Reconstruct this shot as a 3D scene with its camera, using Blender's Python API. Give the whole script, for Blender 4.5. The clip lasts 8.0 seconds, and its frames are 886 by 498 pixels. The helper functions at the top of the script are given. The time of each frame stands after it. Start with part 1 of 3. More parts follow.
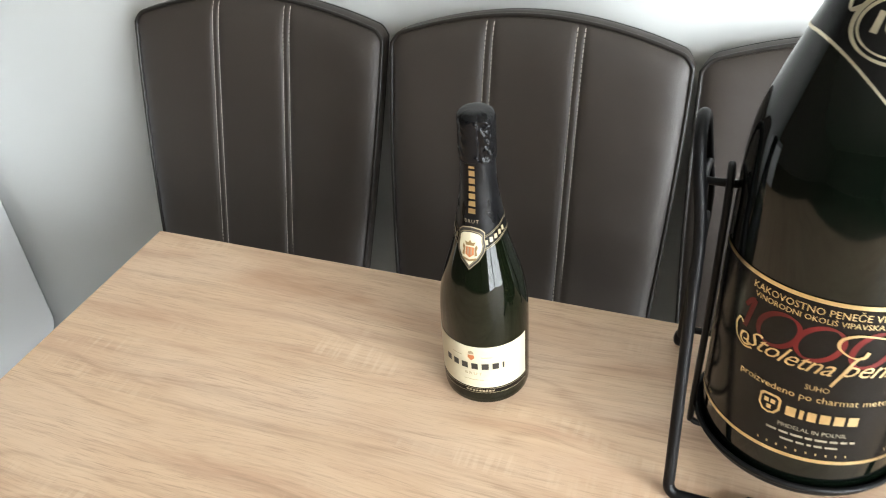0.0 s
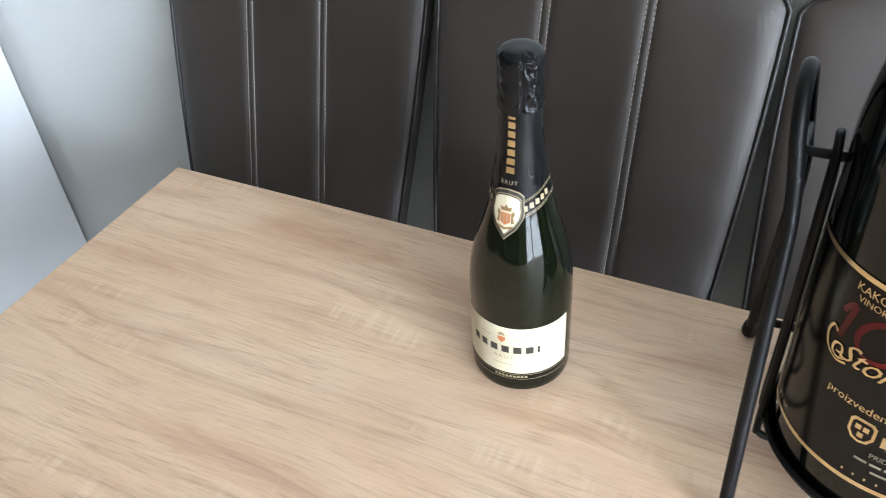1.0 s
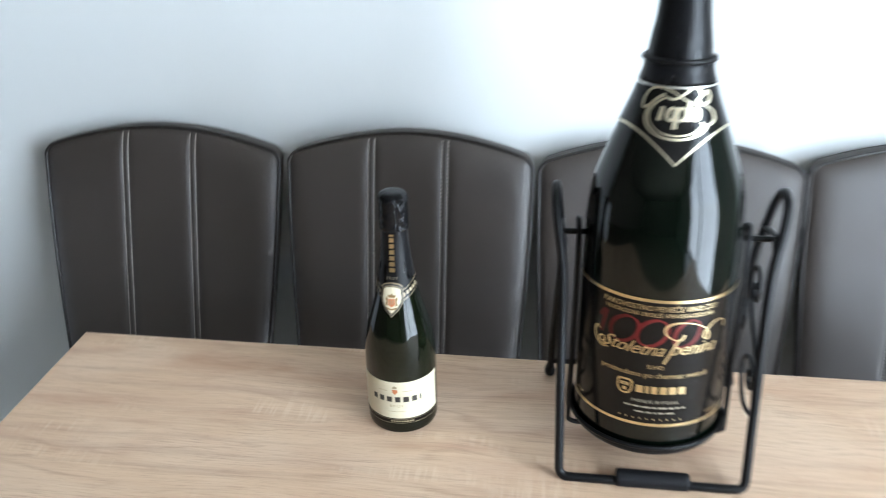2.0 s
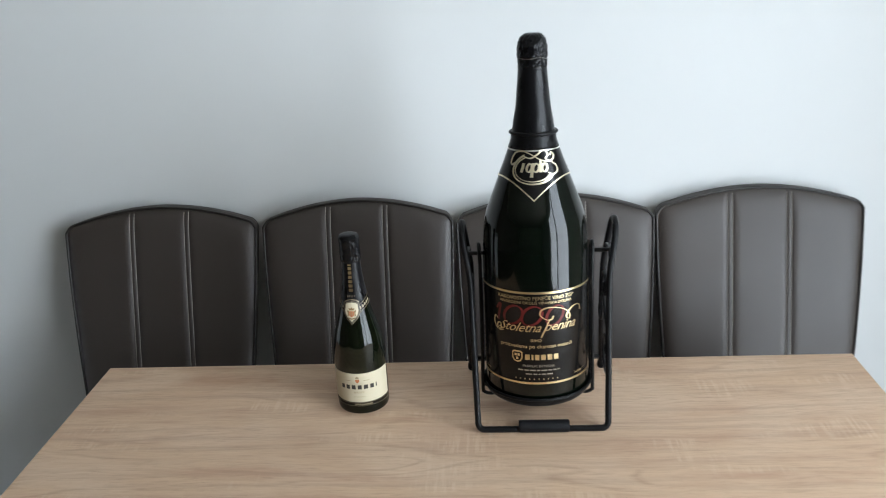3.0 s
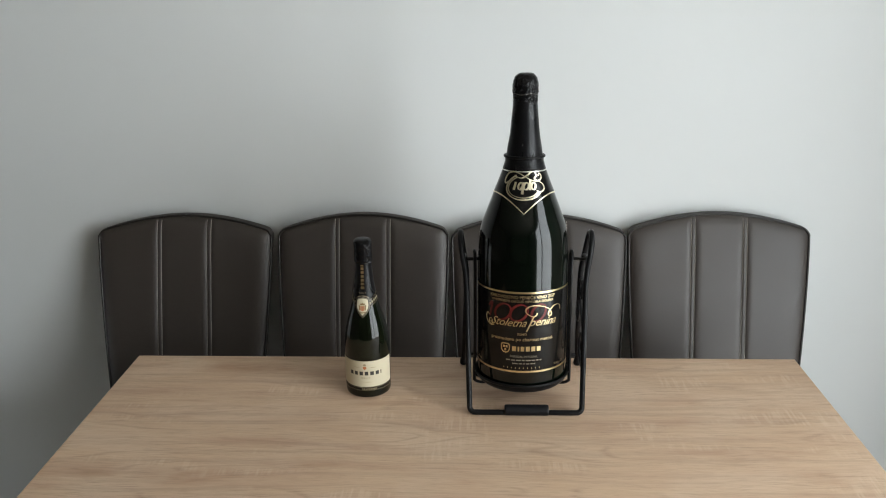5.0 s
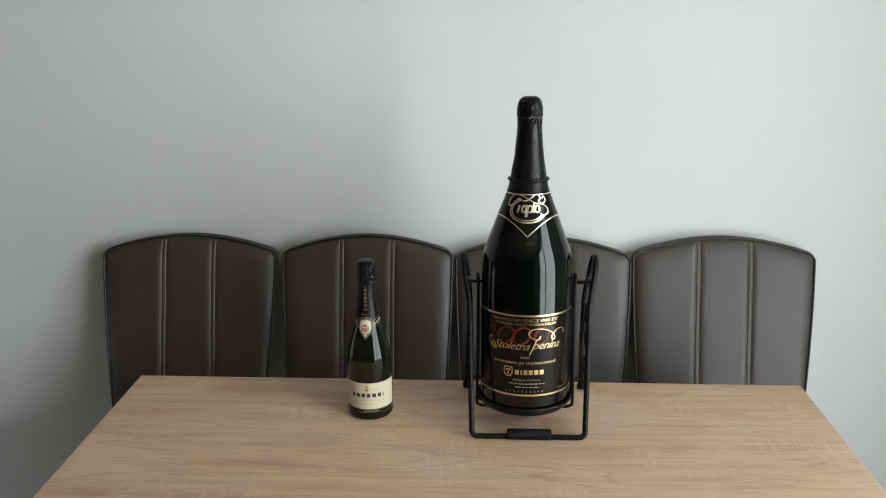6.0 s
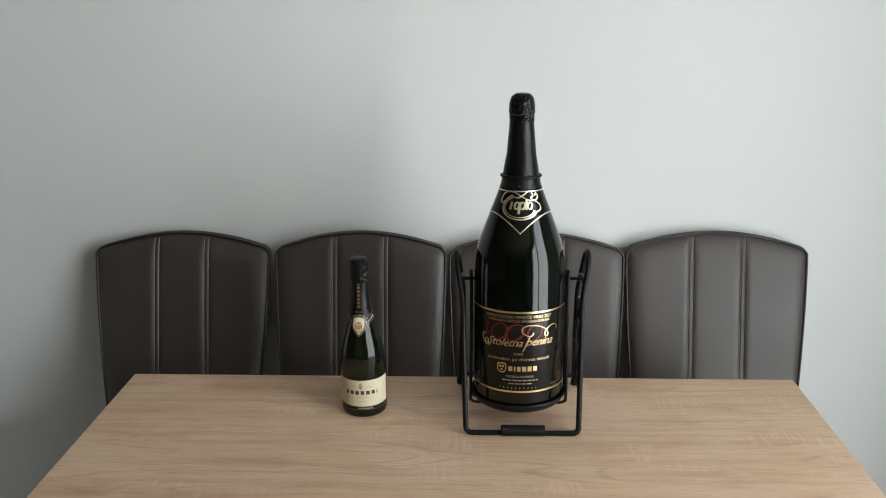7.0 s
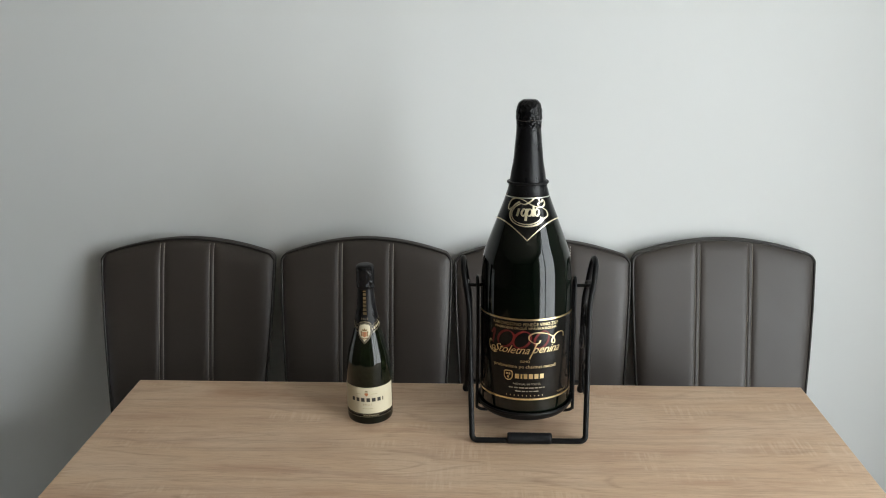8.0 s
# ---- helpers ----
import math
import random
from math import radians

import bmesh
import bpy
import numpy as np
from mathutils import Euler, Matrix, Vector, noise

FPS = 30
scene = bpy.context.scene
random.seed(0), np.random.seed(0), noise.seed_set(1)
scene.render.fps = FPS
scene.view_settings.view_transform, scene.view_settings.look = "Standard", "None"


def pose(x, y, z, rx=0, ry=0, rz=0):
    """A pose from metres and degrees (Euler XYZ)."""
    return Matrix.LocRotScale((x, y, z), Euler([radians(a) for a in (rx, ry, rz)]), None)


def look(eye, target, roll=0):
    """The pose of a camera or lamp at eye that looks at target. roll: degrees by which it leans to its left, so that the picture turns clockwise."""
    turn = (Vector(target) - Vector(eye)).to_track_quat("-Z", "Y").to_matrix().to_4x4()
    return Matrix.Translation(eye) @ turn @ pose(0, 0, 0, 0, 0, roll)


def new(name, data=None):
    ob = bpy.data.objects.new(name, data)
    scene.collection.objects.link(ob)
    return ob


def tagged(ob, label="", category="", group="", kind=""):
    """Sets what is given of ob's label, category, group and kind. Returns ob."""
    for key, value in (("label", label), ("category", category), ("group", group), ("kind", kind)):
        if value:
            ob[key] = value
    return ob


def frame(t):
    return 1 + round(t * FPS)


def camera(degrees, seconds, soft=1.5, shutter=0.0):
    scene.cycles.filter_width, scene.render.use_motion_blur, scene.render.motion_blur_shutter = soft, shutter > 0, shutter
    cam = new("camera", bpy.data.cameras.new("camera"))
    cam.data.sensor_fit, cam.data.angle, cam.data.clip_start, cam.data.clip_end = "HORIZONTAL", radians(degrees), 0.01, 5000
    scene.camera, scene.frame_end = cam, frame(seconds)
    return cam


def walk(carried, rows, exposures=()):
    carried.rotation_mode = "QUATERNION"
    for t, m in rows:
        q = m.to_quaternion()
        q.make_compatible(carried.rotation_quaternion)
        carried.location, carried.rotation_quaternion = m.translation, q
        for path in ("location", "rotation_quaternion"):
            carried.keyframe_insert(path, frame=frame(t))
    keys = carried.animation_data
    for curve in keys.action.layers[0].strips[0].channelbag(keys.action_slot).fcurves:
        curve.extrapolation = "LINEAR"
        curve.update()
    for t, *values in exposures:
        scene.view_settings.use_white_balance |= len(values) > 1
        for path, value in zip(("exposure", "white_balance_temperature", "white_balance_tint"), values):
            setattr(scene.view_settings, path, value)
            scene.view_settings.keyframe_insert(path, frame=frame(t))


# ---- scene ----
cam = camera(56.5, 8.0, soft=1.05, shutter=0.5)
PATH = [
    (0, (0.028, 0.171, 1.377), (-0.599, 1.66, 0.197), -4.5),
    (0.3, (0.026, 0.210, 1.362), (-0.629, 1.654, 0.160), -4.2),
    (0.5, (0.025, 0.236, 1.352), (-0.649, 1.65, 0.108), -4.0),
    (1, (0.008, 0.276, 1.322), (-0.719, 1.624, 0.036), -4.6),
    (1.3, (-0.002, 0.251, 1.339), (-0.735, 1.616, 0.073), -4.6),
    (1.5, (-0.01, 0.194, 1.366), (-0.629, 1.695, 0.198), -2.4),
    (1.7, (-0.007, 0.092, 1.393), (-0.476, 1.73, 0.345), -1.0),
    (1.8, (0.004, 0.037, 1.402), (-0.405, 1.726, 0.413), -1.3),
    (2, (-0.001, -0.075, 1.428), (-0.262, 1.683, 0.512), -1.3),
    (2.2, (0.008, -0.159, 1.462), (-0.199, 1.63, 0.591), -2.3),
    (3.3, (0.064, -0.555, 1.521), (-0.053, 1.318, 0.83), -2.7),
    (3.5, (0.06, -0.589, 1.531), (-0.053, 1.287, 0.847), -2.1),
    (4, (0.018, -0.67, 1.525), (-0.052, 1.216, 0.862), -1.2),
    (4.5, (0.024, -0.692, 1.54), (-0.047, 1.193, 0.874), -1.0),
    (6, (0.035, -0.689, 1.539), (-0.06, 1.218, 0.942), -0.4),
    (6.5, (0.032, -0.693, 1.547), (-0.045, 1.212, 0.944), -0.5),
    (7, (0.039, -0.688, 1.544), (-0.044, 1.215, 0.934), -0.6),
    (7.5, (0.035, -0.685, 1.544), (-0.051, 1.22, 0.939), -0.6),
    (8, (0.033, -0.681, 1.547), (-0.058, 1.225, 0.946), -0.6),
]
EXPOSURES = [(0.0, 1.15, 7100, 10), (1.0, 1.11, 6330, 10), (1.5, 1.22, 6200, 10), (2.0, 0.94, 6120, 8), (2.3, 0.76, 6150, 8), (3.3, 0.00, 6780, 10), (4.0, -0.09, 7060, 10), (8.0, -0.10, 7200, 10)]
walk(cam, [(t, look(eye, target, roll)) for t, eye, target, roll in PATH], EXPOSURES)

# ---------------------------------------------------------------- sky and window light
ROOM_W, ROOM_E, ROOM_S, ROOM_N, ROOM_H = -4.20, 1.50, -5.20, 1.225, 2.60
WIN_Y0, WIN_Y1, WIN_Z0, WIN_Z1 = -1.75, 0.32, 0.20, 2.30

world = bpy.data.worlds.new("sky")
scene.world = world
world.use_nodes = True
wn = world.node_tree.nodes
sky = wn.new("ShaderNodeTexSky")
sky.sky_type = "NISHITA"
sky.sun_disc = False
sky.sun_elevation, sky.sun_rotation = radians(38), radians(250)
wn["Background"].inputs["Strength"].default_value = 0.12
world.node_tree.links.new(sky.outputs["Color"], wn["Background"].inputs["Color"])

sun_data = bpy.data.lights.new("sun", "SUN")
sun_data.energy, sun_data.angle, sun_data.color = 2.0, radians(0.6), (1.0, 0.95, 0.88)
sun_ob = new("sun", sun_data)
sun_ob.matrix_world = look((-4, 3, 6), (0, 0, 0))

win_data = bpy.data.lights.new("window_light", "AREA")
win_data.shape, win_data.size, win_data.size_y = "RECTANGLE", WIN_Y1 - WIN_Y0, WIN_Z1 - WIN_Z0
win_data.energy, win_data.color = 98.0, (0.86, 0.97, 1.09)
win_ob = new("window_light", win_data)
win_mid = Vector((ROOM_E + 0.12, (WIN_Y0 + WIN_Y1) / 2, (WIN_Z0 + WIN_Z1) / 2))
win_ob.matrix_world = look(win_mid, win_mid + Vector((-1.0, 0.0, 0.0)))


# ---------------------------------------------------------------- materials
def material(name, colour, rough=0.5, metal=0.0, ior=1.5, spec=0.5):
    m = bpy.data.materials.new(name)
    m.use_nodes = True
    b = m.node_tree.nodes["Principled BSDF"]
    b.inputs["Base Color"].default_value = (*colour, 1)
    b.inputs["Roughness"].default_value = rough
    b.inputs["Metallic"].default_value = metal
    b.inputs["IOR"].default_value = ior
    b.inputs["Specular IOR Level"].default_value = spec
    return m


class Net:
    """Short hand for a material's nodes."""

    def __init__(self, m):
        self.tree = m.node_tree
        self.shader = m.node_tree.nodes["Principled BSDF"]

    def node(self, kind, **inputs):
        n = self.tree.nodes.new(kind)
        for key, value in inputs.items():
            key = key.replace("_", " ")
            if hasattr(value, "is_linked"):
                self.tree.links.new(value, n.inputs[key])
            else:
                n.inputs[key].default_value = value
        return n

    def coords(self, scale=(1, 1, 1)):
        c = self.tree.nodes.new("ShaderNodeTexCoord")
        return self.node("ShaderNodeMapping", Vector=c.outputs["Object"], Scale=scale).outputs["Vector"]

    def noise(self, vector, scale, detail=4.0, rough=0.55, distortion=0.0):
        n = self.node("ShaderNodeTexNoise", Vector=vector, Scale=scale, Detail=detail, Roughness=rough, Distortion=distortion)
        return n.outputs["Fac"]

    def ramp(self, fac, *stops):
        n = self.tree.nodes.new("ShaderNodeValToRGB")
        self.tree.links.new(fac, n.inputs["Fac"])
        e = n.color_ramp.elements
        while len(e) < len(stops):
            e.new(0.5)
        for el, (at, col) in zip(e, stops):
            el.position = at
            el.color = (*col, 1) if len(col) == 3 else col
        return n.outputs["Color"]

    def mix(self, fac, a, b, mode="MIX"):
        n = self.tree.nodes.new("ShaderNodeMix")
        n.data_type, n.blend_type = "RGBA", mode
        for sock, value in ((n.inputs[0], fac), (n.inputs[6], a), (n.inputs[7], b)):
            if hasattr(value, "is_linked"):
                self.tree.links.new(value, sock)
            else:
                sock.default_value = value if isinstance(value, float) else (*value, 1)
        return n.outputs[2]

    def to(self, socket, name):
        self.tree.links.new(socket, self.shader.inputs[name])

    def bump(self, height, strength, distance=0.001):
        n = self.node("ShaderNodeBump", Height=height, Strength=strength, Distance=distance)
        self.to(n.outputs["Normal"], "Normal")


def grey(v):
    return (v, v, v)


def paint_material(name, colour):
    m = material(name, colour, 0.75)
    n = Net(m)
    v = n.coords()
    big = n.noise(v, 1.7, 3)
    n.to(n.mix(big, tuple(0.96 * c for c in colour), tuple(min(1, 1.03 * c) for c in colour)), "Base Color")
    n.bump(n.noise(v, 420, 3), 0.10, 0.0006)
    return m


def oak_material(name):
    m = material(name, (0.45, 0.34, 0.24), 0.48, spec=0.5)
    n = Net(m)
    c = n.tree.nodes.new("ShaderNodeTexCoord").outputs["Object"]

    def math_node(op, a, b):
        q = n.tree.nodes.new("ShaderNodeMath")
        q.operation = op
        for sock, value in zip(q.inputs, (a, b)):
            if hasattr(value, "is_linked"):
                n.tree.links.new(value, sock)
            else:
                sock.default_value = value
        return q.outputs[0]

    broad = math_node("MULTIPLY", n.noise(n.coords((1.1, 2.6, 1.0)), 1.7, 2), 0.055)
    close = math_node("MULTIPLY", n.noise(n.coords((8.0, 24.0, 1.0)), 1.0, 3), 0.007)
    shift = n.node("ShaderNodeCombineXYZ", Y=math_node("ADD", broad, close))
    add = n.tree.nodes.new("ShaderNodeVectorMath")
    n.tree.links.new(c, add.inputs[0])
    n.tree.links.new(shift.outputs[0], add.inputs[1])
    warped = add.outputs[0]

    def mapped(scale, vector=warped, turn=0.0):
        return n.node("ShaderNodeMapping", Vector=vector, Scale=scale, Rotation=(0, 0, radians(turn))).outputs["Vector"]

    bands = n.noise(mapped((1.2, 10.0, 1.0)), 1.3, 5, 0.58)
    patch = n.noise(mapped((4.0, 9.0, 1.0)), 1.2, 3, 0.55)
    streak = n.noise(mapped((1.5, 58.0, 1.0)), 1.2, 6, 0.64)
    fine = n.noise(mapped((15.0, 360.0, 1.0)), 1.2, 4, 0.70)
    pores = n.noise(mapped((42.0, 620.0, 1.0)), 1.0, 2, 0.6)
    where = n.noise(mapped((3.2, 15.0, 1.0)), 1.4, 3)

    col = n.ramp(bands, (0.30, (0.415, 0.253, 0.154)), (0.43, (0.519, 0.342, 0.225)), (0.57, (0.581, 0.403, 0.266)), (0.70, (0.467, 0.294, 0.191)))
    col = n.mix(n.ramp(patch, (0.45, grey(0.0)), (0.62, grey(0.72))), col, (0.623, 0.454, 0.320))
    col = n.mix(n.ramp(streak, (0.33, grey(0.46)), (0.50, grey(0.0))), col, (0.363, 0.239, 0.160))
    col = n.mix(n.ramp(fine, (0.52, grey(0.0)), (0.74, grey(0.28))), col, (0.653, 0.493, 0.351))
    # dark short pores, thick in some patches and almost missing in others
    dark = math_node("MULTIPLY", n.ramp(fine, (0.36, grey(0.56)), (0.47, grey(0.0))), n.ramp(where, (0.40, grey(0.30)), (0.62, grey(1.0))))
    col = n.mix(dark, col, (0.311, 0.210, 0.143))
    col = n.mix(n.ramp(pores, (0.33, grey(0.28)), (0.43, grey(0.0))), col, (0.343, 0.223, 0.146))
    # pale saw marks across the grain
    saw = n.noise(mapped((150.0, 13.0, 1.0), c, 24.0), 1.0, 2, 0.5)
    saw_area = n.ramp(n.noise(mapped((2.6, 8.0, 1.0)), 2.0, 2), (0.53, grey(0.0)), (0.64, grey(1.0)))
    light = math_node("MULTIPLY", n.ramp(saw, (0.47, grey(0.0)), (0.62, grey(0.32))), saw_area)
    col = n.mix(light, col, (0.706, 0.554, 0.408))
    # a few growth ring ripples
    arcs = n.noise(mapped((0.9, 6.0, 1.0)), 1.7, 2, 0.45)
    fold = math_node("PINGPONG", math_node("MULTIPLY", arcs, 24.0), 1.0)
    ring_area = n.ramp(n.noise(mapped((2.0, 6.0, 1.0)), 1.7, 2), (0.47, grey(0.0)), (0.58, grey(1.0)))
    rings = math_node("MULTIPLY", n.ramp(fold, (0.0, grey(0.75)), (0.30, grey(0.0))), ring_area)
    col = n.mix(math_node("MULTIPLY", rings, n.ramp(fine, (0.38, grey(1.0)), (0.62, grey(0.25)))), col, (0.359, 0.233, 0.150))
    n.to(col, "Base Color")
    n.to(n.ramp(fine, (0.3, grey(0.58)), (0.7, grey(0.44))), "Roughness")
    n.bump(n.mix(0.5, streak, fine), 0.30, 0.0004)
    return m


def leather_material(name):
    m = material(name, (0.013, 0.011, 0.009), 0.50, spec=0.80)
    n = Net(m)
    v = n.coords()
    grain = n.node("ShaderNodeTexVoronoi", Vector=v, Scale=780.0).outputs["Distance"]
    cloud = n.noise(v, 9.0, 4)
    n.to(n.mix(cloud, (0.0275, 0.0198, 0.0150), (0.0345, 0.0250, 0.0193)), "Base Color")
    n.to(n.ramp(cloud, (0.3, grey(0.53)), (0.7, grey(0.60))), "Roughness")
    n.bump(n.mix(0.35, grain, n.noise(v, 60.0, 3)), 0.22, 0.0005)
    return m


def glass_material(name, colour):
    m = material(name, colour, 0.035, 0.0, 1.52, 0.42)
    n = Net(m)
    v = n.coords()
    n.to(n.ramp(n.noise(v, 14.0, 4), (0.35, grey(0.03)), (0.75, grey(0.07))), "Roughness")
    n.bump(n.noise(n.coords((1, 1, 0.12)), 38.0, 2), 0.018, 0.001)
    return m


def foil_material(name, spec=0.22, relief=0.35, smooth=0.20, dull=0.42):
    m = material(name, (0.0045, 0.0045, 0.005), 0.30, spec=spec)
    n = Net(m)
    v = n.coords((1, 1, 0.35))
    n.bump(n.noise(v, 130.0, 4, 0.6), relief, 0.0008)
    n.to(n.ramp(n.noise(v, 60.0, 3), (0.3, grey(smooth)), (0.7, grey(dull))), "Roughness")
    return m


def iron_material(name):
    m = material(name, (0.0045, 0.0045, 0.005), 0.40, spec=0.22)
    n = Net(m)
    v = n.coords()
    n.bump(n.noise(v, 260.0, 4), 0.30, 0.0005)
    n.to(n.ramp(n.noise(v, 40.0, 3), (0.3, grey(0.34)), (0.7, grey(0.50))), "Roughness")
    return m


def gold_material(name):
    m = material(name, (0.72, 0.56, 0.30), 0.28, 1.0)
    n = Net(m)
    v = n.coords()
    n.to(n.mix(n.noise(v, 120.0, 3), (0.60, 0.45, 0.22), (0.82, 0.68, 0.42)), "Base Color")
    return m


def paper_material(name, colour, rough):
    m = material(name, colour, rough)
    n = Net(m)
    v = n.coords()
    n.to(n.mix(n.noise(v, 300.0, 4), tuple(0.93 * c for c in colour), tuple(min(1.0, 1.05 * c) for c in colour)), "Base Color")
    n.bump(n.noise(v, 700.0, 3), 0.08, 0.0003)
    return m


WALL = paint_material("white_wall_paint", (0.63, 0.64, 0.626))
# for unseen walls: dark warm tone chosen to cut bounced light
LOWBOUNCE = paint_material("low_bounce_taupe", (0.115, 0.098, 0.076))
# for the unseen ceiling: toned below white so less light bounces down
CEIL = paint_material("low_bounce_beige", (0.36, 0.33, 0.28))
OAK = oak_material("light_oak_decor")
LEATHER = leather_material("dark_brown_faux_leather")
THREAD = material("pale_thread", (0.44, 0.40, 0.35), 0.7)
PIPE = material("brown_piping", (0.016, 0.013, 0.011), 0.40)
LEGS = material("dark_painted_steel", (0.02, 0.02, 0.02), 0.4, 0.2)
GREEN = glass_material("dark_green_bottle_glass", (0.0035, 0.0050, 0.0022))
BLACKGLASS = glass_material("black_green_bottle_glass", (0.0012, 0.0024, 0.0014))
FOIL = foil_material("black_crinkled_foil")
IRON = iron_material("black_lacquered_iron")
GRIP = material("black_rubber", (0.007, 0.007, 0.008), 0.62, spec=0.18)
GOLD = gold_material("gold_print")
PALEGOLD = material("pale_gold_print", (0.78, 0.70, 0.52), 0.38, 1.0)
CAPFOIL = foil_material("shiny_black_foil", 0.22, 0.20, 0.10, 0.28)
CREAM = paper_material("cream_label_paper", (0.56, 0.50, 0.355), 0.5)
BLACKPAPER = paper_material("black_label_paper", (0.0038, 0.0036, 0.0034), 0.20)
BLACKPAPER.node_tree.nodes["Principled BSDF"].inputs["Specular IOR Level"].default_value = 0.28
INK = material("dark_brown_ink", (0.03, 0.025, 0.02), 0.5)
PALEINK = material("pale_gold_ink", (0.27, 0.215, 0.13), 0.45)
SILVER = material("silver_print", (0.75, 0.74, 0.70), 0.3, 1.0)
WIRE = material("dull_wire", (0.20, 0.19, 0.18), 0.35, 1.0)
WHITEINK = material("ivory_print", (0.22, 0.18, 0.125), 0.5)
RED = material("dark_red_print", (0.10, 0.008, 0.007), 0.4, spec=0.25)
ARMS = material("brown_gold_print", (0.20, 0.125, 0.05), 0.5)
ORANGE = material("orange_red_print", (0.42, 0.13, 0.045), 0.5)
PVC = material("white_window_frame", (0.75, 0.76, 0.77), 0.35)
PANE = material("clear_pane", (1, 1, 1), 0.0)
PANE.node_tree.nodes["Principled BSDF"].inputs["Transmission Weight"].default_value = 1.0


def floor_material():
    m = material("grey_brown_laminate", (0.22, 0.17, 0.13), 0.4)
    n = Net(m)
    n.to(n.ramp(n.noise(n.coords((2, 30, 1)), 1.5, 5), (0.3, (0.09, 0.07, 0.05)), (0.7, (0.16, 0.125, 0.095))), "Base Color")
    return m


FLOOR = floor_material()
PAVING = paint_material("grey_paving", (0.20, 0.195, 0.185))


# ---------------------------------------------------------------- mesh helpers
def mesh_of(name, verts, faces, mat, smooth=True):
    me = bpy.data.meshes.new(name)
    me.from_pydata([tuple(v) for v in verts], [], faces)
    if smooth:
        me.polygons.foreach_set("use_smooth", [True] * len(me.polygons))
    me.materials.append(mat)
    me.update()
    return me


def from_bm(name, bm, mat, smooth=False):
    me = bpy.data.meshes.new(name)
    bmesh.ops.recalc_face_normals(bm, faces=bm.faces[:])
    bm.to_mesh(me)
    bm.free()
    if smooth:
        me.polygons.foreach_set("use_smooth", [True] * len(me.polygons))
    me.materials.append(mat)
    return me


def part(name, me, parent, label="", m=None):
    ob = new(name, me)
    ob.parent = parent
    if m is not None:
        ob.matrix_local = m
    return tagged(ob, label)


def thing(name, m, label, category, group=""):
    ob = new(name)
    ob.empty_display_size = 0.05
    ob.matrix_world = m
    return tagged(ob, label, category, group)


def box(x0, x1, y0, y1, z0, z1, bevel=0.0, seg=2):
    bm = bmesh.new()
    bmesh.ops.create_cube(bm, size=1.0)
    for v in bm.verts:
        v.co = Vector(((x0 + x1) / 2 + v.co.x * (x1 - x0), (y0 + y1) / 2 + v.co.y * (y1 - y0), (z0 + z1) / 2 + v.co.z * (z1 - z0)))
    if bevel:
        bmesh.ops.bevel(bm, geom=bm.edges[:], offset=bevel, segments=seg, affect="EDGES", profile=0.5)
    return bm


def spline(points, steps=8, closed=False):
    """A smooth line through points."""
    p = [Vector(q) for q in points]
    n = len(p)
    out = []
    for i in range(n if closed else n - 1):
        if closed:
            a, b, c, d = p[i - 1], p[i], p[(i + 1) % n], p[(i + 2) % n]
        else:
            a, b, c, d = p[max(i - 1, 0)], p[i], p[i + 1], p[min(i + 2, n - 1)]
        for k in range(steps):
            t = k / steps
            out.append(0.5 * (2 * b + (c - a) * t + (2 * a - 5 * b + 4 * c - d) * t * t + (3 * b - a - 3 * c + d) * t ** 3))
    if not closed:
        out.append(p[-1])
    return out


def tube(name, path, radius, mat, sides=10, closed=False, caps=True):
    """A rod of round section along a path; radius is a number or a function of the share of the way."""
    n = len(path)
    verts, faces = [], []
    side = None
    for i, q in enumerate(path):
        if closed:
            way = path[(i + 1) % n] - path[i - 1]
        else:
            way = path[min(i + 1, n - 1)] - path[max(i - 1, 0)]
        way.normalize()
        if side is None:
            side = way.orthogonal().normalized()
        side = (side - way * side.dot(way)).normalized()
        up = way.cross(side)
        r = radius(i / (n - 1)) if callable(radius) else radius
        for k in range(sides):
            a = 2 * math.pi * k / sides
            verts.append(q + side * (r * math.cos(a)) + up * (r * math.sin(a)))
    rings = n if closed else n - 1
    for i in range(rings):
        j = (i + 1) % n
        for k in range(sides):
            l = (k + 1) % sides
            faces.append((i * sides + k, i * sides + l, j * sides + l, j * sides + k))
    if caps and not closed:
        faces.append(tuple(reversed(range(sides))))
        faces.append(tuple((n - 1) * sides + k for k in range(sides)))
    return mesh_of(name, verts, faces, mat)


def lathe(name, profile, mat, sides=64, wobble=None):
    """A turned body: profile rows are (radius, height) from bottom to top. wobble(angle, height) adds to the radius."""
    verts, faces = [], []
    for r, h in profile:
        for k in range(sides):
            a = 2 * math.pi * k / sides
            rr = r + (wobble(a, h) if wobble and r > 0.002 else 0.0)
            verts.append((rr * math.sin(a), -rr * math.cos(a), h))
    for i in range(len(profile) - 1):
        for k in range(sides):
            l = (k + 1) % sides
            faces.append((i * sides + k, i * sides + l, (i + 1) * sides + l, (i + 1) * sides + k))
    if profile[0][0] > 1e-6:
        faces.append(tuple(reversed(range(sides))))
    if profile[-1][0] > 1e-6:
        faces.append(tuple((len(profile) - 1) * sides + k for k in range(sides)))
    me = mesh_of(name, verts, faces, mat)
    return me


def smooth_profile(rows, steps=5):
    return [(max(q.x, 0.0), q.y) for q in (Vector((v.x, v.y)) for v in spline([(r, h, 0) for r, h in rows], steps))]


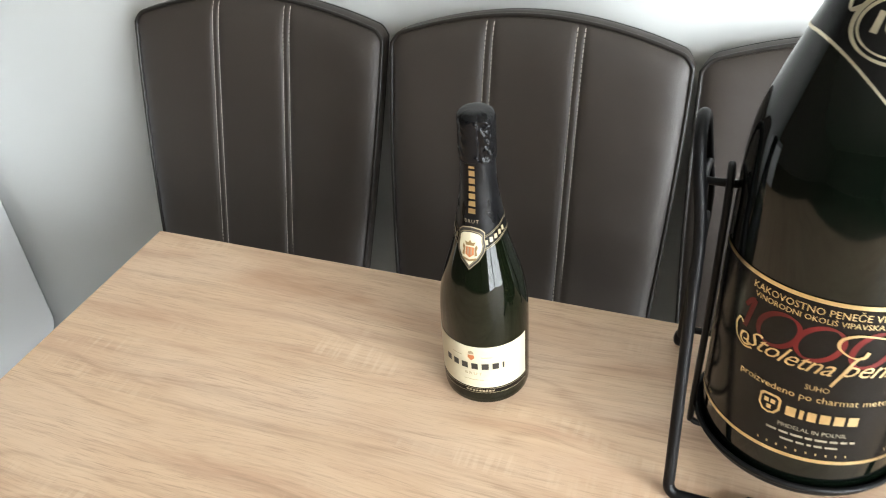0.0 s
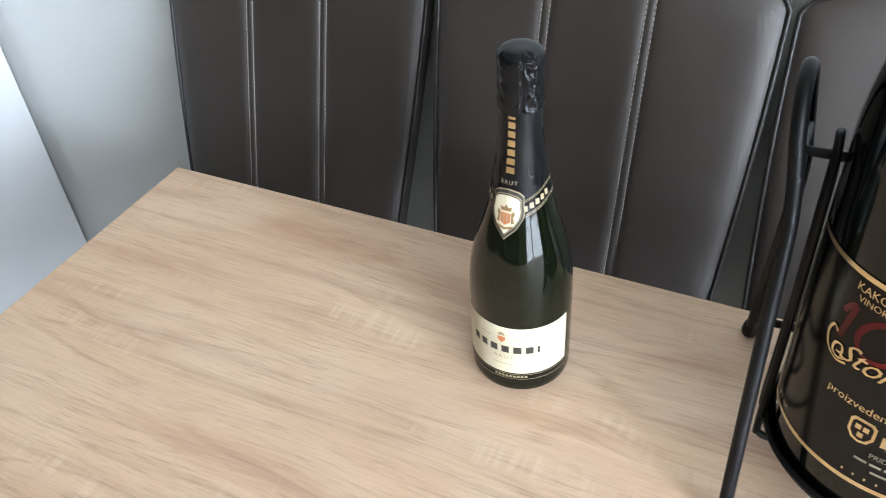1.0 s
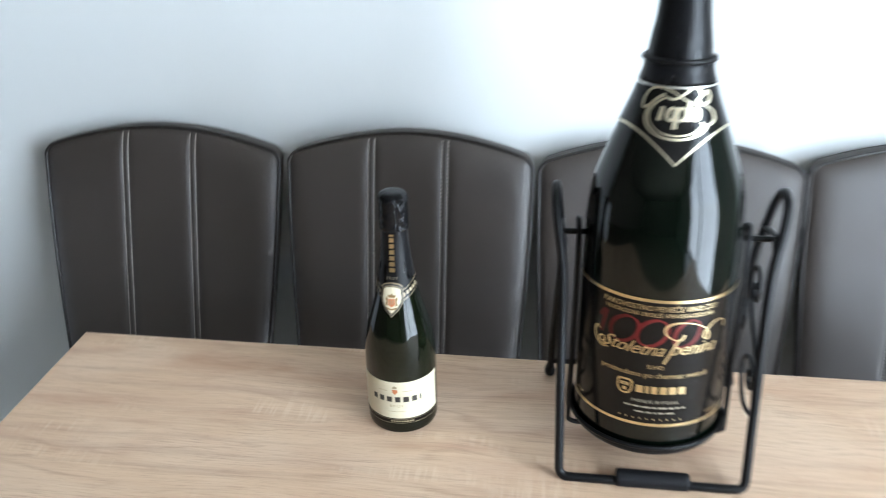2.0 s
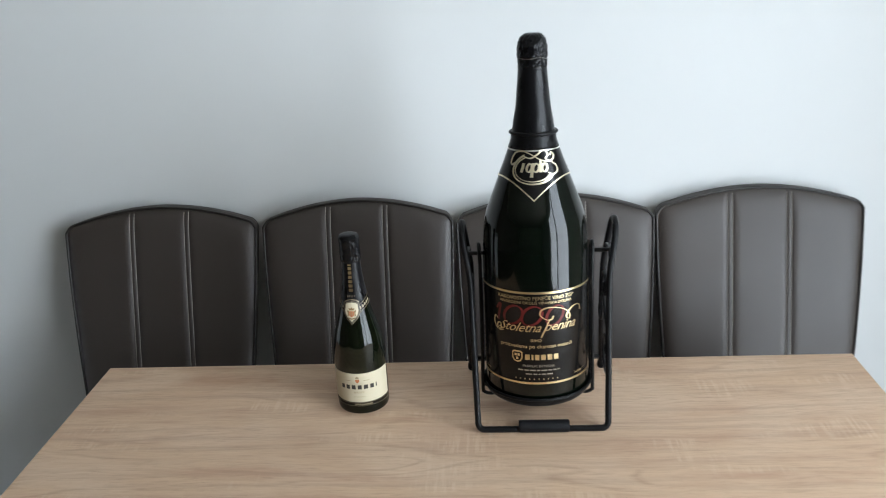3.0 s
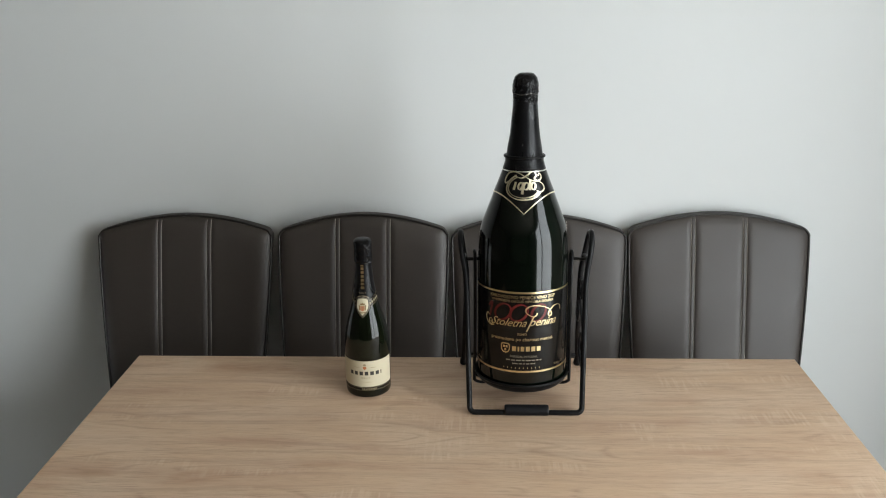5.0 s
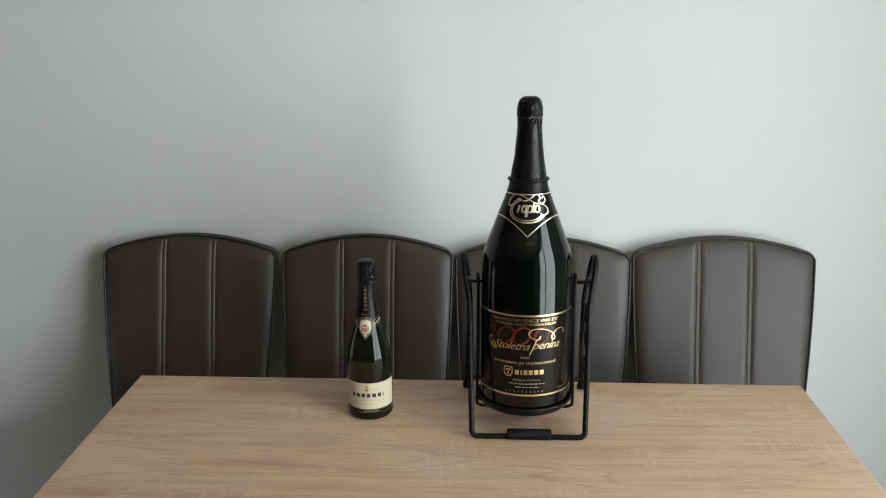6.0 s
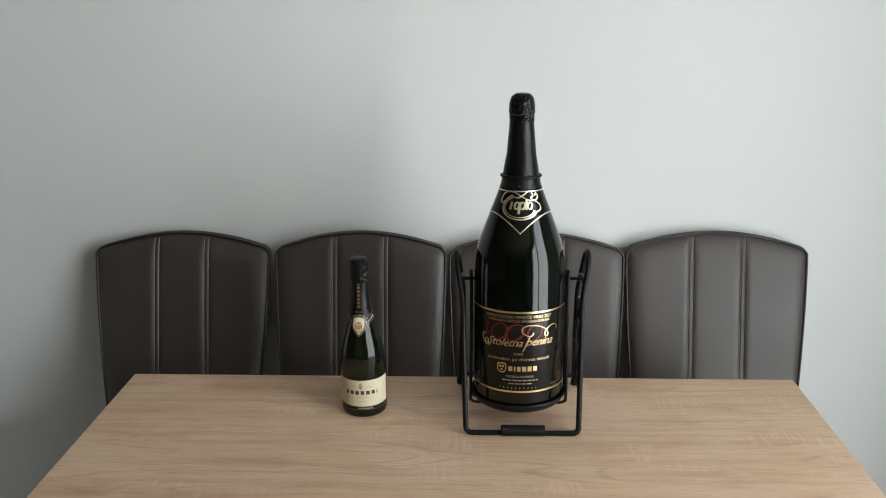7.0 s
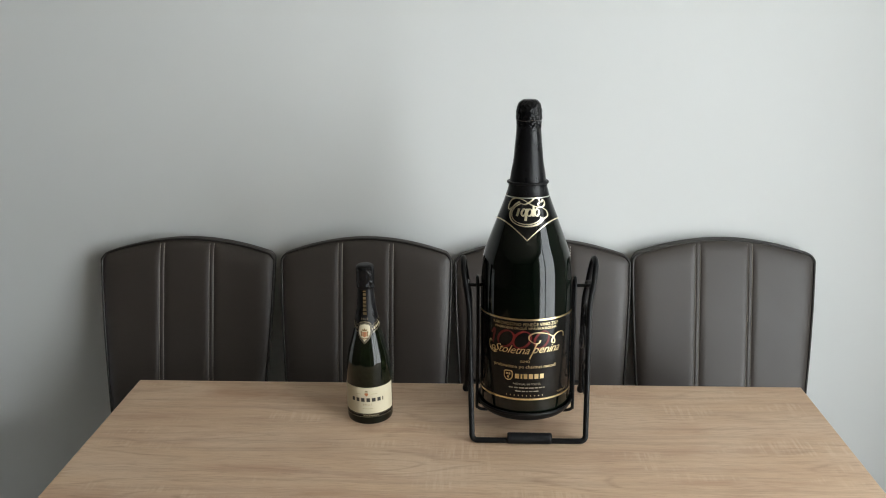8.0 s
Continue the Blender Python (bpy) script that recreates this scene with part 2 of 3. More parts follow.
class Skin:
    """Places on a turned body: from an angle round it (0 faces -y, positive towards +x) and a height."""

    def __init__(self, rows):
        self.h = np.array([h for r, h in rows])
        self.r = np.array([r for r, h in rows])

    def radius(self, h):
        return float(np.interp(h, self.h, self.r))

    def at(self, a, h, lift=0.0004):
        r = self.radius(h) + lift
        return Vector((r * math.sin(a), -r * math.cos(a), h))

    def patch(self, name, a0, a1, low, high, mat, lift=0.0004, cols=48, rows=12):
        """A label between two angles; low and high are heights or functions of the share of the way round."""
        verts, faces = [], []
        for i in range(cols + 1):
            s = i / cols
            a = a0 + (a1 - a0) * s
            lo = low(s) if callable(low) else low
            hi = high(s) if callable(high) else high
            for j in range(rows + 1):
                verts.append(self.at(a, lo + (hi - lo) * j / rows, lift))
        for i in range(cols):
            for j in range(rows):
                k = i * (rows + 1) + j
                faces.append((k, k + rows + 1, k + rows + 2, k + 1))
        return mesh_of(name, verts, faces, mat)

    def wrap(self, flat, a0, h0, lift=0.0007):
        """Lay flat (x, y) places round the body about the angle a0 and the height h0."""
        r = self.radius(h0)
        return [self.at(a0 + x / r, h0 + y, lift) for x, y in flat]


def letters(text, size, spacing=1.0):
    """The flat mesh of a line of writing, centred: places and faces."""
    cu = bpy.data.curves.new("line_of_text", "FONT")
    cu.body, cu.size, cu.align_x, cu.align_y, cu.resolution_u, cu.space_character = text, size, "CENTER", "CENTER", 2, spacing
    ob = bpy.data.objects.new("line_of_text", cu)
    scene.collection.objects.link(ob)
    dg = bpy.context.evaluated_depsgraph_get()
    me = bpy.data.meshes.new_from_object(ob.evaluated_get(dg))
    flat = [(v.co.x, v.co.y) for v in me.vertices]
    faces = [tuple(p.vertices) for p in me.polygons]
    bpy.data.objects.remove(ob)
    bpy.data.curves.remove(cu)
    bpy.data.meshes.remove(me)
    return flat, faces


def writing(name, skin, text, size, a0, h0, mat, parent, width=None, lift=0.0009, spacing=1.0, upright=False):
    """Writing laid on a turned body; width stretches or squeezes the line to that length."""
    flat, faces = letters(text, size, spacing)
    if width:
        span = max(x for x, y in flat) - min(x for x, y in flat)
        flat = [(x * width / span, y) for x, y in flat]
    if upright:
        flat = [(-y, x) for x, y in flat]
    return part(name, mesh_of(name, skin.wrap(flat, a0, h0, lift), faces, mat, False), parent)


def bars(name, skin, sizes, gap, height, a0, h0, mat, parent, lift=0.0009):
    """A word as plain bars of the given widths."""
    total = sum(sizes) + gap * (len(sizes) - 1)
    x = -total / 2
    for w in sizes:
        flat = [(x, -height / 2), (x + w / 2, -height / 2), (x + w, -height / 2), (x + w, height / 2), (x + w / 2, height / 2), (x, height / 2)]
        part(name, mesh_of(name, skin.wrap(flat, a0, h0, lift), [(0, 1, 4, 5), (1, 2, 3, 4)], mat, False), parent)
        x += w + gap


def marks(name, skin, sizes, gap, height, a0, h0, mat, parent, lift=0.0009, upright=False):
    """A name that is not spelled: a plain bar in the place of each sign, each a part of its own."""
    total = sum(sizes) + gap * (len(sizes) - 1)
    x = -total / 2
    for w in sizes:
        flat = [(x, -height / 2), (x + w, -height / 2), (x + w, height / 2), (x, height / 2)]
        if upright:
            flat = [(-q, p) for p, q in flat]
        part(name, mesh_of(name, skin.wrap(flat, a0, h0, lift), [(0, 1, 2, 3)], mat, False), parent)
        x += w + gap


def ribbon(name, skin, flat, width, a0, h0, mat, parent, lift=0.0009):
    """A pen line printed on the body: broad on the down strokes, thin on the cross strokes."""
    pts, n = [], len(flat)
    for i, (x, y) in enumerate(flat):
        (xa, ya), (xb, yb) = flat[max(i - 1, 0)], flat[min(i + 1, n - 1)]
        way = Vector((xb - xa, yb - ya, 0))
        way = way.normalized() if way.length > 1e-9 else Vector((1, 0, 0))
        w = width * (0.30 + 0.45 * abs(0.4 * way.x + 0.92 * way.y))
        pts += [(x - way.y * w, y + way.x * w), (x + way.y * w, y - way.x * w)]
    faces = [(2 * i, 2 * i + 1, 2 * i + 3, 2 * i + 2) for i in range(n - 1)]
    return part(name, mesh_of(name, skin.wrap(pts, a0, h0, lift), faces, mat, False), parent)


def outline_patch(name, skin, flat, a0, h0, mat, parent, lift, rings=4, label=""):
    """A filled flat outline laid on the body, ring by ring towards its middle."""
    cx = sum(x for x, y in flat) / len(flat)
    cy = sum(y for x, y in flat) / len(flat)
    n, pts, faces = len(flat), [], []
    for k in range(rings):
        s = 1 - k / rings
        pts += [(cx + (x - cx) * s, cy + (y - cy) * s) for x, y in flat]
    pts.append((cx, cy))
    for k in range(rings - 1):
        for i in range(n):
            j = (i + 1) % n
            faces.append((k * n + i, k * n + j, (k + 1) * n + j, (k + 1) * n + i))
    for i in range(n):
        faces.append(((rings - 1) * n + i, (rings - 1) * n + (i + 1) % n, rings * n))
    return part(name, mesh_of(name, skin.wrap(pts, a0, h0, lift), faces, mat, False), parent, label)


# ---------------------------------------------------------------- the room
def slab(name, bm, mat, label, category):
    return tagged(new(name, from_bm(name, bm, mat)), label, category, kind="structure")


T = 0.15
slab("floor", box(ROOM_W - T, ROOM_E + T, ROOM_S - T, ROOM_N + T, -0.12, 0.0), FLOOR, "grey-brown wood laminate floor of the dining room", "floor")
slab("ceiling", box(ROOM_W - T, ROOM_E + T, ROOM_S - T, ROOM_N + T, ROOM_H, ROOM_H + 0.12), CEIL, "unseen ceiling of the room, toned to beige to limit bounced light", "ceiling")
slab("wall_north", box(ROOM_W - T, ROOM_E + T, ROOM_N, ROOM_N + T, 0, ROOM_H), WALL, "plain white painted wall behind the row of chairs", "wall")
# south and west walls are unseen, darkened to keep fill light low
slab("wall_south", box(ROOM_W - T, ROOM_E + T, ROOM_S - T, ROOM_S, 0, ROOM_H), LOWBOUNCE, "unseen wall across the room, dark taupe to limit bounced light", "wall")
slab("wall_west", box(ROOM_W - T, ROOM_W, ROOM_S, ROOM_N, 0, ROOM_H), LOWBOUNCE, "unseen far side wall of the room, dark taupe to limit bounced light", "wall")


def east_wall():
    bm = bmesh.new()
    for y0, y1, z0, z1 in ((ROOM_S, WIN_Y0, 0, ROOM_H), (WIN_Y1, ROOM_N, 0, ROOM_H), (WIN_Y0, WIN_Y1, 0, WIN_Z0), (WIN_Y0, WIN_Y1, WIN_Z1, ROOM_H)):
        b = box(ROOM_E, ROOM_E + T, y0, y1, z0, z1)
        me = bpy.data.meshes.new("piece")
        b.to_mesh(me)
        b.free()
        bm.from_mesh(me)
        bpy.data.meshes.remove(me)
    return slab("wall_east", bm, WALL, "white painted side wall with a tall balcony window", "wall")


east_wall()


def window():
    w = tagged(new("window_1"), "tall white plastic balcony window letting in daylight", "window", kind="structure")
    f, x0, x1 = 0.08, ROOM_E + 0.04, ROOM_E + 0.10
    stiles = [WIN_Y0 + (WIN_Y1 - WIN_Y0 - f) * k / 2 for k in range(3)]
    for y in stiles:
        part("stile", from_bm("stile", box(x0, x1, y, y + f, WIN_Z0, WIN_Z1, 0.004), PVC), w)
    for y0, y1 in zip(stiles, stiles[1:]):
        for z in (WIN_Z0, WIN_Z1 - f):
            part("rail", from_bm("rail", box(x0, x1, y0 + f, y1, z, z + f, 0.004), PVC), w)
        p = part("pane", from_bm("pane", box(x0 + 0.026, x0 + 0.032, y0 + f, y1, WIN_Z0 + f, WIN_Z1 - f), PANE), w)
        p.visible_shadow = False
    part("sill", from_bm("sill", box(ROOM_E - 0.12, ROOM_E + 0.04, WIN_Y0, WIN_Y1, WIN_Z0 - 0.03, WIN_Z0, 0.004), PVC), w)


window()
slab("ground", box(-60, 60, -60, 60, -3.2, -3.0), PAVING, "plain grey paved ground far below the window", "ground")


# ---------------------------------------------------------------- white cabinet by the wall
WHITE = paint_material("white_lacquer", (0.80, 0.81, 0.82))
DARK = material("dark_plinth", (0.03, 0.03, 0.03), 0.6)


def cabinet(x, y):
    """A low cabinet whose side stands at x and whose back stands at y."""
    root = thing("low_cabinet", pose(x, y, 0), "low white cabinet on a dark plinth near the wall", "cabinet")
    z0, z1, depth, rad = 0.13, 0.86, 0.48, 0.045
    side = [(-rad + rad * math.sin(a), z0 + rad - rad * math.cos(a)) for a in [math.pi / 2 * k / 8 for k in range(9)]] + [(0, z1), (-depth, z1), (-depth, z0)]
    bm = bmesh.new()
    near = [bm.verts.new((0, q, z)) for q, z in side]
    far = [bm.verts.new((-0.60, q, z)) for q, z in side]
    n = len(side)
    bm.faces.new(near)
    bm.faces.new(list(reversed(far)))
    for i in range(n):
        j = (i + 1) % n
        bm.faces.new((near[j], near[i], far[i], far[j]))
    bmesh.ops.recalc_face_normals(bm, faces=bm.faces[:])
    bmesh.ops.bevel(bm, geom=[e for e in bm.edges if abs(e.verts[0].co.x - e.verts[1].co.x) < 1e-6], offset=0.004, segments=2, affect="EDGES")
    part("body", from_bm("body", bm, WHITE), root)
    part("plinth", from_bm("plinth", box(-0.57, -0.03, -depth + 0.05, -0.05, 0, z0 + 0.001, 0.002), DARK), root, "dark recessed plinth")
    return root


cabinet(-1.40, 1.20)

# ---------------------------------------------------------------- dining table
TABLE_Z = 0.75


def dining_table():
    t = thing("dining_table", pose(0, 0.45, 0), "rectangular light oak dining table with a plain laminate top", "table")
    part("tabletop", from_bm("tabletop", box(-0.70, 0.70, -0.45, 0.45, TABLE_Z - 0.032, TABLE_Z, 0.0016, 2), OAK), t)
    for s in (-1, 1):
        part("apron", from_bm("apron", box(-0.60, 0.60, s * 0.37 - 0.011, s * 0.37 + 0.011, TABLE_Z - 0.112, TABLE_Z - 0.033, 0.001), OAK), t)
        part("apron", from_bm("apron", box(s * 0.62 - 0.011, s * 0.62 + 0.011, -0.35, 0.35, TABLE_Z - 0.112, TABLE_Z - 0.033, 0.001), OAK), t)
        for q in (-1, 1):
            part("leg", from_bm("leg", box(s * 0.64 - 0.035, s * 0.64 + 0.035, q * 0.39 - 0.035, q * 0.39 + 0.035, 0, TABLE_Z - 0.033, 0.003), OAK), t)
    return t


dining_table()


# ---------------------------------------------------------------- dining chairs
SEAM = 0.060
CORNER_Z, CREST_Z, LOW_Z = 0.945, 0.982, 0.44


def chair(x, y, turn, width, label, rake=0.25, waist=0.860, crest=0.0, lift=0.0):
    """A chair that faces -y; y is where the top edge of its back stands."""
    root = thing("dining_chair", pose(x, y, lift, 0, 0, turn), label, "chair", "dining chairs along the wall")

    def half(z):
        s = min(max((z - LOW_Z) / (CORNER_Z - LOW_Z), 0), 1.1)
        return width / 2 * (waist + (1.065 - waist) * s - 0.065 * s * s * s)

    def top(u):
        return CORNER_Z + (CREST_Z + crest - CORNER_Z) * (1 - abs(u) ** 1.9) - 0.010 * max(0.0, (abs(u) - 0.93) / 0.07) ** 2

    def back_y(z):
        return rake * (z - CORNER_Z) + 0.05 * (CORNER_Z - z) ** 2

    def puff(xx, u, v):
        edge = (1 - abs(u) ** 16) * (1 - (2 * v - 1) ** 20)
        d = 0.013 * edge
        for s in (-SEAM, SEAM):
            q = abs(xx - s)
            d -= 0.0042 * math.exp(-(q / 0.010) ** 2) * edge
            d += 0.0016 * math.exp(-(q / 0.0036) ** 4) * edge
            d -= 0.0013 * math.exp(-((q - 0.0052) / 0.0013) ** 2) * edge
        return d

    def spot(u, v):
        zt = top(u)
        z = LOW_Z + (zt - LOW_Z) * v
        w = half(z)
        return Vector((u * w, back_y(z) - puff(u * w, u, v), z))

    us = sorted({round(-1 + 2 * k / 60, 4) for k in range(61)} | {round((s + o) / (width / 2), 4) for s in (-SEAM, SEAM) for o in (-0.020, -0.016, -0.012, -0.008, -0.0066, -0.0056, -0.0048, -0.004, -0.0028, -0.0015, 0, 0.0015, 0.0028, 0.004, 0.0048, 0.0056, 0.0066, 0.008, 0.012, 0.016, 0.020)} | {-0.985, 0.985, -0.95, 0.95})
    vs = [0, 0.01, 0.03, 0.06] + [0.1 + 0.8 * k / 28 for k in range(29)] + [0.93, 0.96, 0.98, 0.992, 1.0]
    verts = [spot(u, v) for u in us for v in vs]
    nv = len(vs)
    faces = [(i * nv + j, (i + 1) * nv + j, (i + 1) * nv + j + 1, i * nv + j + 1) for i in range(len(us) - 1) for j in range(nv - 1)]
    part("backrest", mesh_of("backrest", verts, faces, LEATHER), root)

    # the edge of the back, all round, and the shell behind it
    rim = [spot(-1, v) for v in vs] + [spot(u, 1) for u in us[1:]] + [spot(1, v) for v in reversed(vs[:-1])] + [spot(u, 0) for u in reversed(us[1:-1])]
    n = len(rim)
    out = []
    for i in range(n):
        way = rim[(i + 1) % n] - rim[i - 1]
        q = Vector((-way.z, 0, way.x))
        out.append(q.normalized() if q.length > 1e-9 else Vector((0, 0, 1)))
    loops = ((0.0, 0.0), (0.0022, 0.004), (0.0028, 0.012), (0.0005, 0.022), (-0.004, 0.029), (-0.012, 0.034), (-0.05, 0.037))
    sv, sf = [], []
    for o, d in loops:
        for q, w in zip(rim, out):
            sv.append(q + w * o + Vector((0, d, 0)))
    for k in range(len(loops) - 1):
        for i in range(n):
            j = (i + 1) % n
            sf.append((k * n + i, k * n + j, (k + 1) * n + j, (k + 1) * n + i))
    sf.append(tuple((len(loops) - 1) * n + i for i in range(n)))
    part("back_shell", mesh_of("back_shell", sv, sf, LEATHER), root)
    part("piping", tube("piping", [q + w * 0.001 + Vector((0, -0.0012, 0)) for q, w in zip(rim, out)], 0.0030, PIPE, 8, closed=True), root, "raised piping along the front edge")
    part("piping", tube("piping", [q - w * 0.002 + Vector((0, 0.026, 0)) for q, w in zip(rim, out)], 0.0020, PIPE, 8, closed=True), root)

    # two double rows of pale stitches
    for s in (-SEAM, SEAM):
        tv, tf = [], []
        for row in (-0.0050, 0.0050):
            count = 88
            for k in range(count):
                z0 = LOW_Z + 0.02 + (CREST_Z - LOW_Z - 0.027) * k / count
                ends = []
                for z in (z0, z0 + 0.0040):
                    w = half(z)
                    u = (s + row) / w
                    v = (z - LOW_Z) / (top(u) - LOW_Z)
                    ends.append(Vector((s + row, back_y(z) - puff(s + row, u, v) - 0.0007, z)))
                a, b = ends
                base = len(tv)
                for q in (a, b):
                    tv += [q + Vector((-0.00062, 0.0004, 0)), q + Vector((0, -0.00065, 0)), q + Vector((0.00062, 0.0004, 0))]
                tf += [(base, base + 3, base + 4, base + 1), (base + 1, base + 4, base + 5, base + 2), (base, base + 1, base + 2), (base + 3, base + 5, base + 4)]
        tagged(part("stitching", mesh_of("stitching", tv, tf, THREAD, False), root, "double row of pale stitches"), kind="stuff")

    seat_y = back_y(LOW_Z)
    part("seat", from_bm("seat", box(-0.215, 0.215, seat_y - 0.44, seat_y - 0.005, 0.41 - lift, 0.485 - lift, 0.022, 4), LEATHER, True), root)
    for sx in (-1, 1):
        for y0 in (seat_y - 0.41, seat_y - 0.03):
            part("leg", from_bm("leg", box(sx * 0.185 - 0.015, sx * 0.185 + 0.015, y0 - 0.015, y0 + 0.015, -lift, 0.412 - lift, 0.003), LEGS), root)
    return root


chair(-0.6675, 1.170, 0.0, 0.418, "dark brown faux leather chair with stitched back, beside the room corner", 0.33, 0.800)
chair(-0.236, 1.155, 0.0, 0.399, "dark brown faux leather chair with a stitched arched back", 0.30, 0.865, 0.0, 0.006)
chair(0.178, 1.168, 0.0, 0.406, "dark brown faux leather chair with arched back, behind the huge bottle", 0.28, 0.860, 0.002, -0.003)
chair(0.600, 1.180, 0.0, 0.417, "dark brown faux leather chair with stitched back, end of the row", 0.27)


# ---------------------------------------------------------------- small bottle
def small_bottle():
    root = thing("sparkling_wine_bottle", pose(-0.182, 0.764, TABLE_Z), "closed dark green sparkling wine bottle with cream label on the table", "bottle")
    rows = [(0.0405, 0.0), (0.0428, 0.0018), (0.0438, 0.006), (0.0440, 0.012), (0.0440, 0.05), (0.0440, 0.090), (0.0434, 0.108), (0.0416, 0.124), (0.0380, 0.141),
            (0.0329, 0.158), (0.0280, 0.1745), (0.0240, 0.190), (0.0214, 0.204), (0.0186, 0.222), (0.0164, 0.240), (0.0152, 0.256), (0.0149, 0.264), (0.0148, 0.268)]
    prof = smooth_profile(rows, 4)
    skin = Skin(prof)
    glass = [q for q in prof if q[1] <= 0.196]
    part("glass_body", lathe("glass_body", [(0.0, 0.004), (0.030, 0.003), (0.038, 0.0)] + glass, GREEN, 72), root)

    def crinkle(a, h):
        return 0.0003 * noise.noise(Vector((3 * math.cos(a), 3 * math.sin(a), h * 120)))

    foil = [(r + 0.0006, h) for r, h in prof if h >= 0.190]
    part("foil", lathe("foil", foil, FOIL, 64, crinkle), root, "matt black neck foil")

    def crumple(a, h):
        fold = math.exp(-((a - 0.85) / 0.45) ** 2)
        low = 0.5 - 2 * abs(noise.noise(Vector((2.6 * math.cos(a), 2.6 * math.sin(a), h * 130))))
        fine = 0.4 - 2 * abs(noise.noise(Vector((8 * math.cos(a), 8 * math.sin(a), h * 380))))
        crease = math.exp(-((a - 0.42) / 0.07) ** 2)
        return (0.0004 + 0.0012 * fold) * low + (0.0002 + 0.0010 * fold) * fine + 0.0010 * fold - 0.0012 * crease

    cap = [(0.0152, 0.2668), (0.0164, 0.2672), (0.0168, 0.270), (0.0169, 0.278), (0.0167, 0.288), (0.0168, 0.298), (0.0170, 0.3036), (0.0165, 0.3070), (0.0154, 0.3090), (0.0138, 0.3104), (0.0118, 0.3114), (0.0092, 0.3120), (0.0060, 0.3123), (0.0, 0.3124)]
    part("cap", lathe("cap", smooth_profile(cap, 7), CAPFOIL, 150, crumple), root, "crumpled shiny black foil cap over the cork")
    part("wire_loop", tube("wire_loop", spline([(0.0164 * math.sin(a), -0.0164 * math.cos(a), 0.2676 + 0.0008 * math.sin(3 * a)) for a in [2 * math.pi * k / 24 for k in range(24)]], 3, True), 0.0006, FOIL, 6, True), root)

    face = radians(1.5)
    lab = part("label", skin.patch("label", face - radians(79), face + radians(79), 0.0245, lambda s: 0.079 + 0.0 * s, CREAM, 0.0003, 60, 4), root, "cream paper label with dark lettering blocks")
    marks("brand_mark", skin, [0.0060, 0.0062, 0.0066, 0.0066, 0.0070, 0.0066, 0.0020], 0.0036, 0.0078, face, 0.0535, INK, lab, 0.0007)
    writing("small_word", skin, "BRUT", 0.0052, face, 0.0435, PALEINK, lab, 0.017, 0.0007, 1.4)
    outline_patch("emblem", skin, [(-0.0032, 0.003), (0.0032, 0.003), (0.0034, -0.0005), (0.0, -0.004), (-0.0034, -0.0005)], face - radians(2), 0.0650, ORANGE, lab, 0.0007, 2)
    outline_patch("emblem_crown", skin, [(-0.0030, 0.0), (-0.0024, 0.003), (0.0, 0.0042), (0.0024, 0.003), (0.0030, 0.0)], face - radians(2), 0.0695, PALEINK, lab, 0.0007, 2)
    for a in (-22, 18):
        bars("fine_line", skin, [0.011], 0.001, 0.0007, face + radians(a), 0.0655, PALEINK, lab, 0.0006)
    bars("fine_line", skin, [0.020], 0.001, 0.0006, face, 0.0350, PALEINK, lab, 0.0006)
    low = part("lower_band", skin.patch("lower_band", face - radians(79), face + radians(79), 0.0165, 0.0235, BLACKPAPER, 0.0003, 60, 2), root, "narrow black band under the label")
    for h in (0.0172, 0.0228):
        part("gold_line", skin.patch("gold_line", face - radians(78), face + radians(78), h, h + 0.0005, PALEINK, 0.0006, 48, 1), low)
    bars("small_print_bar", skin, [0.0024] * 9, 0.0009, 0.0022, face + radians(8), 0.0202, PALEINK, low, 0.0006)

    # collar band that dips at the front, with a shield
    def dip(s):
        a = abs(s - 0.5) * 2
        return 0.1765 + 0.0165 * min(1.0, a * 2.2) ** 0.9

    col = part("collar_band", skin.patch("collar_band", -math.pi, math.pi, lambda s: dip(s), lambda s: dip(s) + 0.0140, BLACKPAPER, 0.0010, 96, 4), root, "black collar band edged with gold lines")
    for o in (0.0002, 0.0017, 0.0122, 0.0136):
        part("gold_line", skin.patch("gold_line", -math.pi, math.pi, lambda s, o=o: dip(s) + o, lambda s, o=o: dip(s) + o + 0.00036, PALEINK, 0.0014, 96, 1), col)
    for a in (-58, 46):
        for k in range(6):
            turn = radians(a) + (k - 2.5) * 0.0046 / 0.0235
            marks("brand_mark", skin, [0.0030], 0.001, 0.0046, turn, dip(turn / (2 * math.pi) + 0.5) + 0.0070, PALEINK, col, 0.0016)
    shield = [(-0.0095, 0.0185), (0.0, 0.0205), (0.0095, 0.0185), (0.0135, 0.0150), (0.0130, 0.0085), (0.0138, 0.0030), (0.0120, -0.0045), (0.0075, -0.0125), (0.0, -0.0215),
              (-0.0075, -0.0125), (-0.0120, -0.0045), (-0.0138, 0.0030), (-0.0130, 0.0085), (-0.0135, 0.0150)]
    tilt = radians(-3)
    sh = outline_patch("shield", skin, shield, tilt, 0.1855, PALEINK, root, 0.0019, 5, "cream shield emblem with gold rim")
    outline_patch("rim", skin, [(x * 0.95, y * 0.95) for x, y in shield], tilt, 0.1855, INK, sh, 0.0022, 5)
    outline_patch("rim", skin, [(x * 0.83, y * 0.83) for x, y in shield], tilt, 0.1855, PALEINK, sh, 0.0025, 5)
    outline_patch("rim", skin, [(x * 0.795, y * 0.795) for x, y in shield], tilt, 0.1855, INK, sh, 0.0027, 5)
